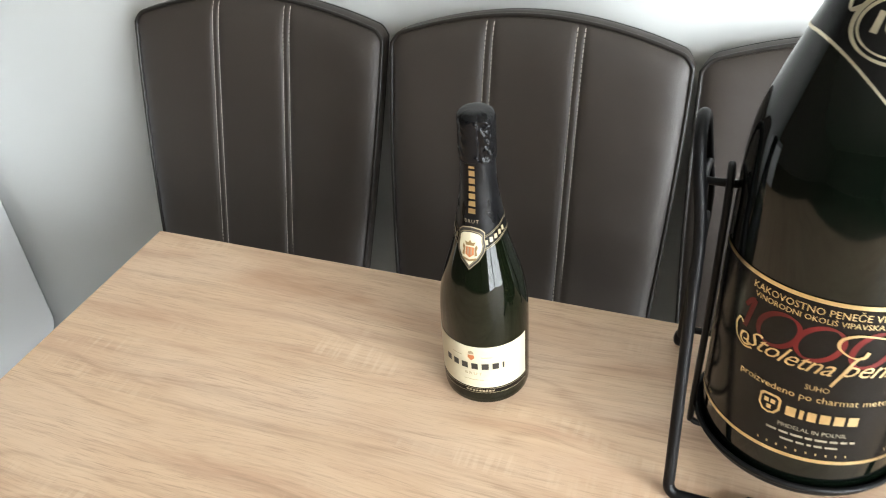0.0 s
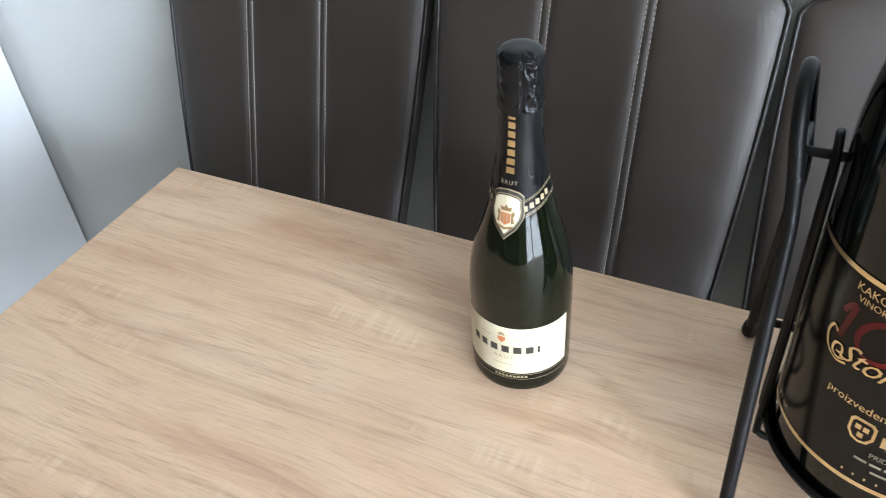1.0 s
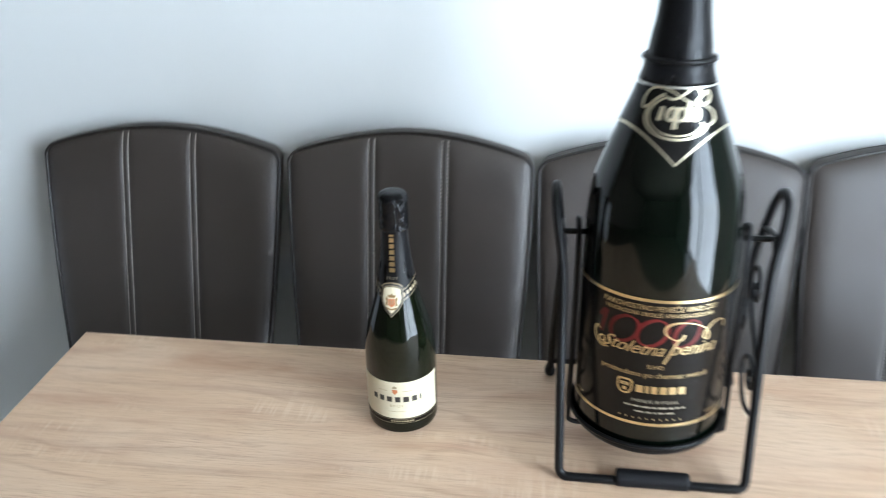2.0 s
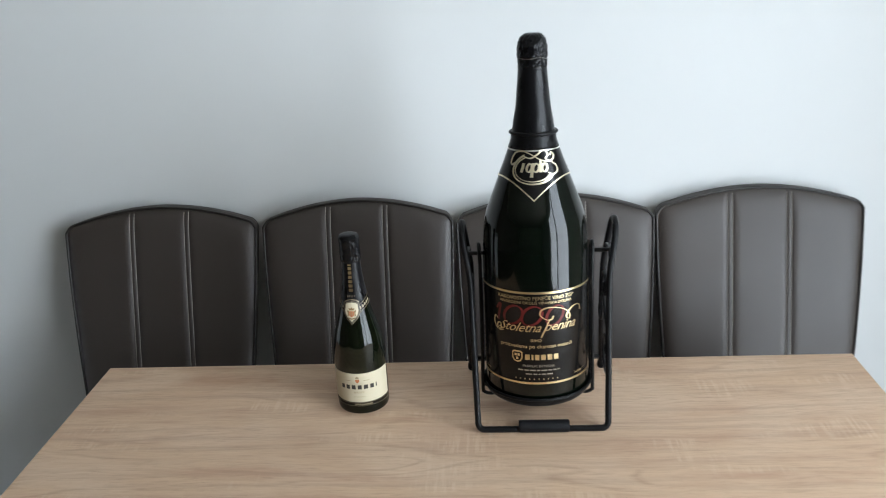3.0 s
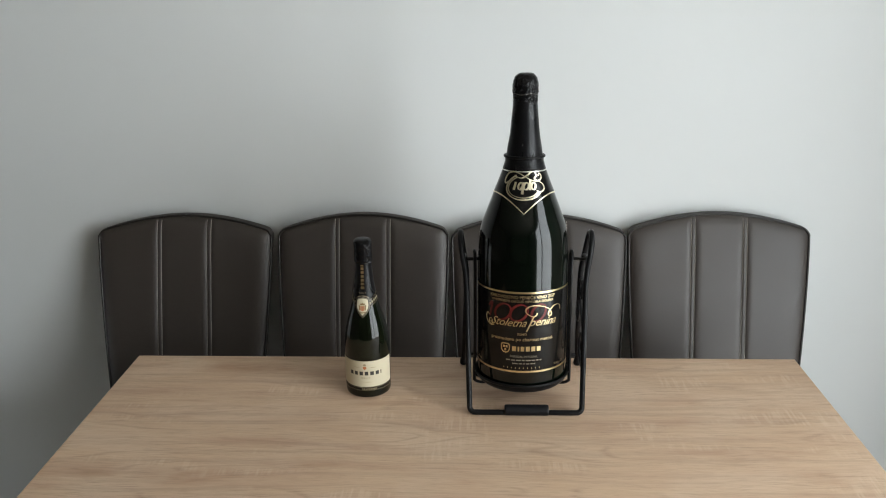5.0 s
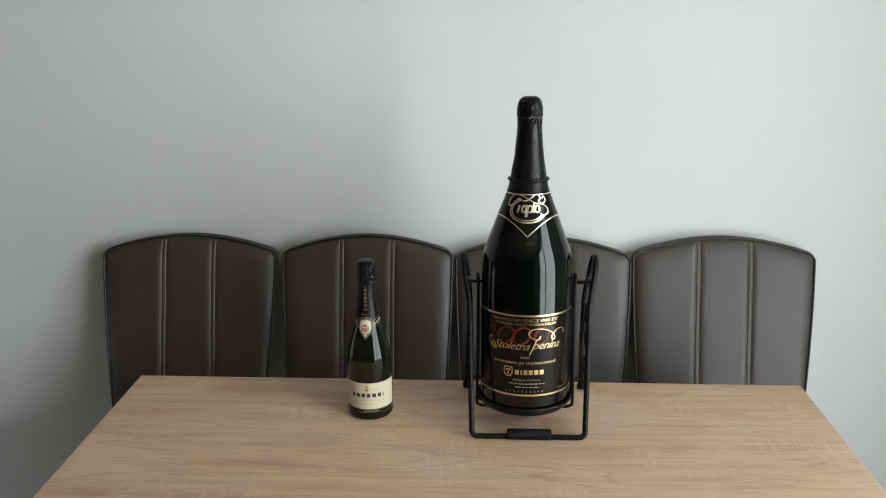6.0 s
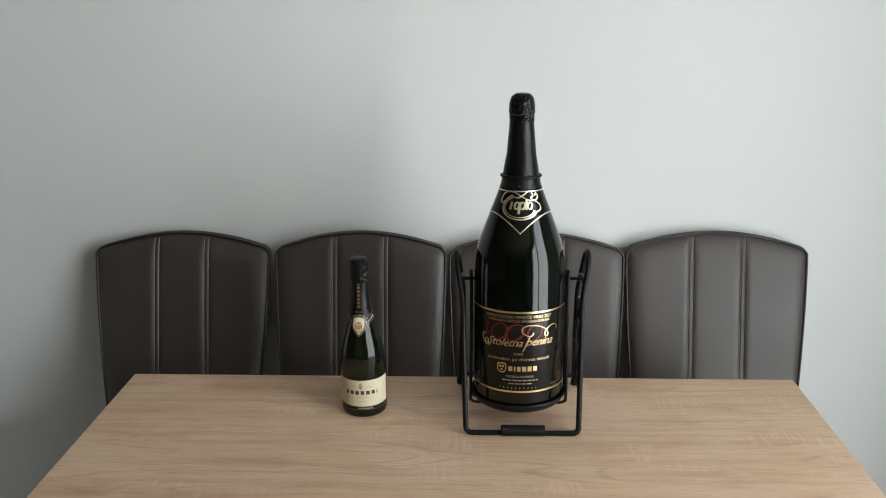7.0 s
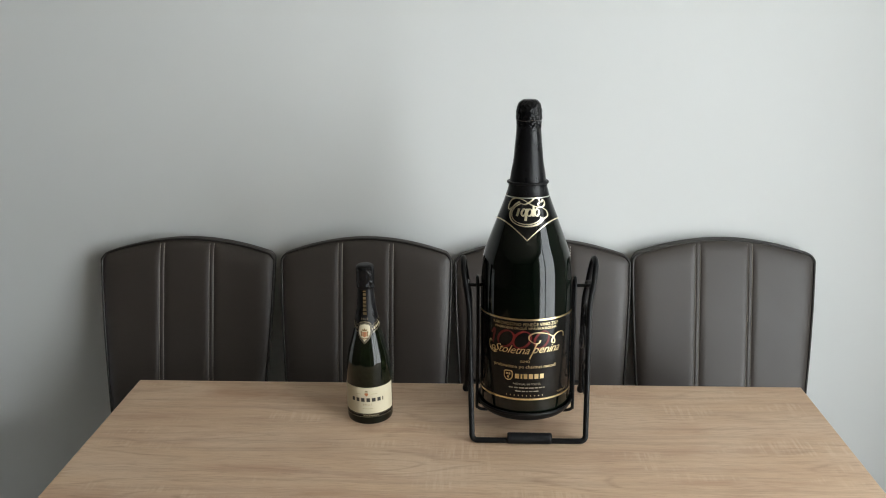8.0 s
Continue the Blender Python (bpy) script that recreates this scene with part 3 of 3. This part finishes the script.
    outline_patch("field", skin, [(x * 0.755, y * 0.755) for x, y in shield], tilt, 0.1855, CREAM, sh, 0.0029, 5)
    outline_patch("coat_of_arms", skin, [(-0.0036, 0.004), (0.0036, 0.004), (0.0036, -0.003), (0.0, -0.0058), (-0.0036, -0.003)], tilt, 0.1825, ORANGE, sh, 0.0032, 2)
    for x in (-0.0013, 0.0013):
        outline_patch("arms_pale", skin, [(x - 0.0005, 0.003), (x + 0.0005, 0.003), (x + 0.0005, -0.0035), (x - 0.0005, -0.0035)], tilt, 0.1830, PALEINK, sh, 0.0034, 2)
    for k in (-1, 1):
        outline_patch("supporter", skin, [(k * 0.0040, 0.0035), (k * 0.0062, 0.0060), (k * 0.0068, 0.0030), (k * 0.0056, 0.0005), (k * 0.0064, -0.0040), (k * 0.0042, -0.0050)], tilt, 0.1830, ARMS, sh, 0.0032, 2)
    outline_patch("crown", skin, [(-0.0034, 0.0), (-0.0046, 0.0036), (-0.0018, 0.0026), (0.0, 0.0056), (0.0018, 0.0026), (0.0046, 0.0036), (0.0034, 0.0)], tilt, 0.1880, ARMS, sh, 0.0032, 2)
    outline_patch("motto_scroll", skin, [(-0.0060, 0.0012), (0.0, -0.0006), (0.0060, 0.0012), (0.0050, -0.0012), (0.0, -0.0026), (-0.0050, -0.0012)], tilt, 0.1755, ARMS, sh, 0.0032, 2)
    marks("brand_mark", skin, [0.0050, 0.0050, 0.0052, 0.0052, 0.0052, 0.0052, 0.0022], 0.0022, 0.0054, radians(-2), 0.2412, GOLD, root, 0.0014, True)
    writing("small_word", skin, "BRUT", 0.0048, radians(-3), 0.2105, WHITEINK, root, 0.0125, 0.0016, 1.3)
    return root


small_bottle()

# ---------------------------------------------------------------- huge bottle in its stand
PIVOT = Vector((0.1174, 0.757, 1.0243))
LEAN = -4.0
BASE = 0.2304


def big_bottle():
    root = thing("giant_sparkling_wine_bottle", Matrix.Translation(PIVOT) @ pose(0, 0, 0, LEAN, 0, 0) @ pose(0, 0, -BASE), "giant black-green sparkling wine bottle with gold-edged black label, in a stand", "bottle")
    rows = [(0.0760, 0.0), (0.0812, 0.003), (0.0832, 0.009), (0.0838, 0.018), (0.0840, 0.06), (0.0840, 0.12), (0.0838, 0.18), (0.0834, 0.225), (0.0824, 0.262), (0.0780, 0.2935), (0.0672, 0.325),
            (0.0570, 0.352), (0.0464, 0.3785), (0.0378, 0.402), (0.0345, 0.413), (0.0316, 0.428), (0.0298, 0.440), (0.0258, 0.465), (0.0224, 0.500), (0.0203, 0.528), (0.0199, 0.533)]
    prof = smooth_profile(rows, 4)
    skin = Skin(prof)
    part("glass_body", lathe("glass_body", [(0.0, 0.012), (0.050, 0.006), (0.068, 0.0)] + [q for q in prof if q[1] <= 0.405], BLACKGLASS, 96), root)

    def crinkle(a, h):
        return 0.0004 * noise.noise(Vector((3 * math.cos(a), 3 * math.sin(a), h * 40)))

    part("foil", lathe("foil", [(r + 0.0008, h) for r, h in prof if h >= 0.402], FOIL, 72, crinkle), root, "matt black neck foil")

    def crumple(a, h):
        return 0.0016 * noise.noise(Vector((5 * math.cos(a), 5 * math.sin(a), h * 150))) + 0.0010 * noise.noise(Vector((14 * math.cos(a), 14 * math.sin(a), h * 400)))

    cap = [(0.0206, 0.5190), (0.0216, 0.5200), (0.0219, 0.526), (0.0214, 0.5325), (0.0224, 0.5345), (0.0229, 0.540), (0.0226, 0.548), (0.0213, 0.5555), (0.0188, 0.5615), (0.0150, 0.5660), (0.0095, 0.5688), (0.0, 0.5696)]
    part("cap", lathe("cap", smooth_profile(cap, 6), CAPFOIL, 120, crumple), root, "crumpled black foil cap over the cork")
    part("wire_loop", tube("wire_loop", [Vector((0.0219 * math.sin(a), -0.0219 * math.cos(a), 0.5330 + 0.0012 * math.sin(4 * a))) for a in [2 * math.pi * k / 60 for k in range(60)]], 0.0006, WIRE, 6, True), root)
    ring = [Vector((0.0352 * math.sin(a), -0.0352 * math.cos(a), 0.4235)) for a in [2 * math.pi * k / 64 for k in range(64)]]
    part("neck_ring", tube("neck_ring", ring, 0.0026, IRON, 10, True), root, "round black iron ring about the neck")
    part("neck_sleeve", lathe("neck_sleeve", [(0.0356, 0.4085), (0.0350, 0.414), (0.0342, 0.4235), (0.0325, 0.4245)], FOIL, 64), root)

    # main label
    f = radians(-3)
    half = radians(80)
    lab = part("label", skin.patch("label", f - half, f + half, 0.0385, 0.1920, BLACKPAPER, 0.0004, 72, 10), root, "glossy black paper label with gold border and writing")
    for lo, hi in ((0.0385, 0.0420), (0.1885, 0.1920)):
        part("gold_line", skin.patch("gold_line", f - half, f + half, lo, hi, GOLD, 0.0008, 72, 1), lab)
    for a in (f - half, f + half - radians(1.6)):
        part("gold_line", skin.patch("gold_line", a, a + radians(1.6), 0.0420, 0.1885, GOLD, 0.0008, 2, 8), lab)
    writing("text_line", skin, "KAKOVOSTNO PENEČE VINO ZGP", 0.0084, f, 0.1815, GOLD, lab, 0.124)
    writing("text_line", skin, "VINORODNI OKOLIŠ VIPAVSKA DOLINA", 0.0066, f, 0.1742, GOLD, lab, 0.118)

    # dark red figures behind the script
    for x, w in ((-0.036, 0.030), (-0.006, 0.030), (0.030, 0.026)):
        turns = [2 * math.pi * k / 40 for k in range(41)]
        ribbon("red_figure", skin, [(x + w / 2 * math.cos(a) + 0.0045 * math.sin(a), 0.0155 * math.sin(a)) for a in turns], 0.0030, f, 0.1530, RED, lab, 0.0006)
    ribbon("red_figure", skin, [(-0.066 + 0.008 * k / 8, 0.006 + 0.009 * math.sin(math.pi * k / 16)) for k in range(9)], 0.0026, f, 0.1530, RED, lab, 0.0006)
    ribbon("red_figure", skin, [(-0.058 - 0.006 * k / 8, 0.015 - 0.028 * k / 8) for k in range(9)], 0.0030, f, 0.1530, RED, lab, 0.0006)

    for word, x0, h0, w in (("Stoletna", -0.0235, 0.1335, 0.066), ("penina", 0.0420, 0.1352, 0.052)):
        flat, faces = letters(word, 0.0215, 0.95)
        mid = (max(x for x, y in flat) + min(x for x, y in flat)) / 2
        squeeze = w / (max(x for x, y in flat) - min(x for x, y in flat))
        flat = [((x - mid) * squeeze + 0.52 * y + x0, y) for x, y in flat]
        part("script_word", mesh_of("script_word", skin.wrap(flat, f, h0, 0.0011), faces, GOLD, False), lab)
    def swash(points, width, h0):
        ribbon("script_swash", skin, [(q.x, q.y) for q in spline([(x, y, 0) for x, y in points], 8)], 1.25 * width, f, h0, GOLD, lab, 0.0012)

    swash([(-0.0545, -0.006), (-0.0600, -0.009), (-0.0650, -0.006), (-0.0640, 0.000), (-0.0590, 0.001), (-0.0580, -0.004), (-0.0620, -0.005)], 0.0011, 0.1345)
    swash([(-0.0530, -0.009), (-0.0610, -0.011), (-0.0690, -0.006), (-0.0720, 0.004), (-0.0690, 0.011), (-0.0650, 0.008)], 0.0011, 0.1345)
    swash([(0.0078, -0.0175), (0.0135, -0.005), (0.0195, 0.008), (0.0235, 0.0125)], 0.0012, 0.1352)
    swash([(0.0270, 0.0045), (0.0240, -0.001), (0.0160, -0.001), (0.0070, 0.006), (0.0080, 0.014), (0.0190, 0.0185), (0.0360, 0.0165), (0.0500, 0.0095), (0.0555, 0.001), (0.0530, -0.004), (0.0490, -0.001), (0.0510, 0.006), (0.0600, 0.0135), (0.0700, 0.0150), (0.0760, 0.0115), (0.0770, 0.004)], 0.0015, 0.1480)
    writing("text_line", skin, "SUHO", 0.0068, f, 0.1125, GOLD, lab, 0.017)
    writing("text_line", skin, "proizvedeno po charmat metodi", 0.0088, f, 0.1025, GOLD, lab, 0.118)
    marks("brand_mark", skin, [0.0074, 0.0030, 0.0064, 0.0074, 0.0074, 0.0074], 0.0026, 0.0090, f + 0.0085 / 0.084, 0.0845, GOLD, lab)
    crest = [(-0.0085, 0.007), (-0.006, 0.0095), (0.006, 0.0095), (0.0085, 0.007), (0.0085, -0.003), (0.005, -0.0085), (0.0, -0.0100), (-0.005, -0.0085), (-0.0085, -0.003)]
    cr = outline_patch("crest", skin, crest, f - 0.030 / 0.084, 0.0850, GOLD, lab, 0.0009, 3)
    outline_patch("crest_field", skin, [(x * 0.78, y * 0.78) for x, y in crest], f - 0.030 / 0.084, 0.0850, BLACKPAPER, cr, 0.0012, 3)
    for x, y in ((-0.0025, 0.003), (0.0025, 0.003), (0.0, -0.003)):
        outline_patch("crest_mark", skin, [(x - 0.0018, y - 0.002), (x + 0.0018, y - 0.002), (x + 0.0018, y + 0.002), (x - 0.0018, y + 0.002)], f - 0.030 / 0.084, 0.0850, GOLD, cr, 0.0015, 2)
    writing("text_line", skin, "PRIDELAL IN POLNIL", 0.0056, f + 0.004 / 0.084, 0.0695, WHITEINK, lab, 0.050)
    bars("address_bar", skin, [0.008, 0.007, 0.009, 0.005, 0.009, 0.006, 0.005, 0.004], 0.0018, 0.0022, f + 0.004 / 0.084, 0.0625, WHITEINK, lab)
    bars("address_bar", skin, [0.010, 0.006, 0.003, 0.006, 0.009], 0.0020, 0.0020, f + 0.004 / 0.084, 0.0560, WHITEINK, lab)
    writing("text_line", skin, "3,5 bar", 0.0060, f - radians(66), 0.0490, GOLD, lab, 0.017)
    writing("text_line", skin, "Vsebina 6 l", 0.0060, f + radians(52), 0.0490, GOLD, lab, 0.024)
    bars("dot_row", skin, [0.0011] * 10, 0.0062, 0.0022, f, 0.0475, GOLD, lab)

    # shoulder label: a pointed black bib with a gold rim and an oval monogram
    def bib(s):
        a = abs(2 * s - 1)
        return 0.3285 + 0.031 * (1 - (1 - min(1.0, a / 0.58)) ** 2.3) - 0.010 * max(0.0, a - 0.58)

    up = part("shoulder_label", skin.patch("shoulder_label", f - radians(115), f + radians(115), bib, 0.4010, BLACKPAPER, 0.0005, 80, 10), root, "pointed black shoulder label with gold rim and monogram")
    part("gold_line", skin.patch("gold_line", f - radians(115), f + radians(115), bib, lambda s: bib(s) + 0.0022, PALEGOLD, 0.0009, 120, 1), up)
    part("silver_line", skin.patch("silver_line", f - radians(115), f + radians(115), 0.3990, 0.4010, SILVER, 0.0010, 80, 1), up)

    def ornament(flat, width):
        return ribbon("monogram_stroke", skin, flat, 1.2 * width, f, 0.3755, PALEGOLD, up, 0.0012)

    def curl(points, width):
        ornament([(q.x, q.y) for q in spline([(x, y, 0) for x, y in points], 8)], width)

    for sx, sy, w in ((0.0305, 0.0215, 0.0020), (0.0270, 0.0180, 0.0013)):
        ornament([(sx * math.cos(a) - 0.001, -0.001 + sy * math.sin(a)) for a in [radians(118) + radians(217) * k / 40 for k in range(41)]], w)
    curl([(-0.030, 0.007), (-0.037, 0.004), (-0.039, 0.012), (-0.034, 0.021), (-0.022, 0.024), (-0.008, 0.021), (0.008, 0.013), (0.020, 0.009), (0.031, 0.010), (0.036, 0.016), (0.033, 0.021), (0.029, 0.017)], 0.0019)
    curl([(-0.020, 0.018), (-0.006, 0.014), (0.006, 0.019), (0.014, 0.024), (0.021, 0.024), (0.025, 0.018), (0.020, 0.013), (0.028, 0.008), (0.036, 0.002), (0.036, -0.006), (0.028, -0.010), (0.021, -0.007)], 0.0017)
    for x, rx in ((-0.0065, 0.0036), (0.0035, 0.0042), (0.0165, 0.0038)):
        ornament([(x + rx * math.cos(a) + 0.15 * 0.006 * math.sin(a), 0.0005 + 0.0058 * math.sin(a)) for a in [2 * math.pi * k / 20 for k in range(21)]], 0.0020)
    for x, lo, hi in ((-0.0165, -0.006, 0.007), (-0.0020, -0.013, 0.007), (0.0105, -0.006, 0.012)):
        ornament([(x - 0.001 + 0.002 * k / 4, lo + (hi - lo) * k / 4) for k in range(5)], 0.0024)
    return root


big_bottle()


def bottle_stand():
    origin = Vector((0.1225, 0.761, TABLE_Z))
    root = thing("bottle_stand", Matrix.Translation(origin), "black wrought iron tilting bottle stand with scrolls, standing on the table", "bottle stand", "")
    r = 0.0052
    for s in (-1, 1):
        side = [(0.040, -0.0985, r), (0.088, -0.0985, r), (0.0985, -0.0975, r + 0.001), (0.1035, -0.0945, 0.012), (0.1042, -0.090, 0.026), (0.1065, -0.066, 0.105), (0.1085, -0.043, 0.185), (0.1095, -0.0315, 0.228),
                (0.1125, -0.024, 0.258), (0.1180, -0.0160, 0.290), (0.1210, -0.004, 0.312), (0.1215, 0.014, 0.3205), (0.1205, 0.031, 0.312), (0.1180, 0.041, 0.290), (0.1140, 0.047, 0.258), (0.1105, 0.053, 0.225),
                (0.1120, 0.070, 0.155), (0.1165, 0.098, 0.045), (0.1180, 0.106, 0.010)]
        part("side_frame", tube("side_frame", spline([(s * x, y, z) for x, y, z in side], 6), r, IRON, 12), root)
        part("foot", lathe("foot", smooth_profile([(0.0, 0.0), (0.0055, 0.0005), (0.0075, 0.005), (0.0068, 0.012), (0.0050, 0.016), (0.0, 0.0165)], 3), IRON, 20), root, "small round rear foot", pose(s * 0.1182, 0.107, 0))
        upper = [(0.012, 0.203), (0.018, 0.207), (0.021, 0.199), (0.013, 0.190), (0.002, 0.194), (-0.002, 0.208), (0.006, 0.223), (0.024, 0.225), (0.037, 0.210), (0.034, 0.190), (0.014, 0.168), (-0.014, 0.152), (-0.034, 0.142), (-0.049, 0.140)]
        lower = [(-0.022, 0.108), (-0.015, 0.110), (-0.012, 0.102), (-0.019, 0.094), (-0.031, 0.097), (-0.035, 0.110), (-0.024, 0.124), (-0.002, 0.122), (0.014, 0.104), (0.012, 0.082), (-0.006, 0.066), (-0.030, 0.066), (-0.058, 0.078), (-0.066, 0.090)]
        bend = [(0.052, 0.168), (0.040, 0.150), (0.048, 0.128), (0.064, 0.126), (0.070, 0.138), (0.064, 0.147), (0.057, 0.141)]
        for path in (upper, lower, bend):
            part("scroll", tube("scroll", spline([(s * 0.1085, y, z) for y, z in path], 6), 0.0027, IRON, 8), root)
        pin = [Vector((s * x, PIVOT.y - origin.y, PIVOT.z - TABLE_Z)) for x in (0.083, 0.096, 0.108, 0.1160)]
        part("pivot_pin", tube("pivot_pin", pin, 0.0034, IRON, 12), root)
        part("pin_head", tube("pin_head", [Vector((s * x, PIVOT.y - origin.y, PIVOT.z - TABLE_Z)) for x in (0.1150, 0.1160, 0.1205, 0.1215)], lambda q: 0.0064 if 0.1 < q < 0.9 else 0.0050, IRON, 14), root)
        brace = [(0.112, -0.0255, PIVOT.z - TABLE_Z - 0.010), (0.113, -0.012, PIVOT.z - TABLE_Z - 0.003), (0.114, 0.0, PIVOT.z - TABLE_Z), (0.114, 0.020, PIVOT.z - TABLE_Z - 0.002), (0.1135, 0.0465, PIVOT.z - TABLE_Z - 0.010)]
        part("pin_carrier", tube("pin_carrier", spline([(s * x, y, z) for x, y, z in brace], 5), 0.0036, IRON, 8), root)
    part("front_bar", tube("front_bar", [Vector((x, -0.0985, r)) for x in (-0.041, -0.02, 0, 0.02, 0.041)], r, IRON, 12), root)
    part("rear_bar", tube("rear_bar", [Vector((x, 0.102, 0.026)) for x in (-0.1170, -0.05, 0, 0.05, 0.1170)], 0.0036, IRON, 10), root)
    grip = [(0.0, -0.0405), (0.0088, -0.0405), (0.0100, -0.0390), (0.0102, -0.036), (0.0102, 0.036), (0.0100, 0.0390), (0.0088, 0.0405), (0.0, 0.0405)]
    part("hand_grip", lathe("hand_grip", grip, GRIP, 28), root, "black rubber hand grip on the front bar", pose(0.0015, -0.0985, 0.0102, 0, 90, 0))

    # the swinging cradle
    m = Matrix.Translation(PIVOT - origin) @ pose(0, 0, 0, LEAN, 0, 0)
    dish = [(0.0, -0.241), (0.040, -0.2402), (0.066, -0.2380), (0.079, -0.2330), (0.0862, -0.2255), (0.0880, -0.2190), (0.0872, -0.2170), (0.0856, -0.2190), (0.0836, -0.2245), (0.0770, -0.2296), (0.064, -0.2325), (0.0, -0.2345)]
    cradle = part("cradle_dish", lathe("cradle_dish", smooth_profile(dish, 3), IRON, 80), root, "shallow black dish that carries the bottle", m)
    part("rim_rod", tube("rim_rod", [Vector((0.0882 * math.sin(a), -0.0882 * math.cos(a), -0.2178)) for a in [2 * math.pi * k / 80 for k in range(80)]], 0.0024, IRON, 8, True), cradle)
    for s in (-1, 1):
        def rail(deg, h, r=0.0900, s=s):
            a = s * radians(deg)
            return (r * math.sin(a), -r * math.cos(a), h)

        hoop = [rail(84, -0.2440, 0.060), rail(81, -0.2425, 0.078), rail(80, -0.2370, 0.0895), rail(80, -0.2240, 0.0915), rail(80, -0.12), rail(80, -0.03), rail(80.5, -0.008), rail(83, 0.008), rail(87, 0.014), rail(90, 0.015), rail(93, 0.014), rail(97, 0.008), rail(99.5, -0.008), rail(100, -0.03), rail(100, -0.12), rail(100, -0.2240, 0.0915), rail(100, -0.2370, 0.0895), rail(99, -0.2425, 0.078), rail(96, -0.2440, 0.060)]
        part("hoop", tube("hoop", spline(hoop, 6), 0.0030, IRON, 8), cradle)
    return root


bottle_stand()
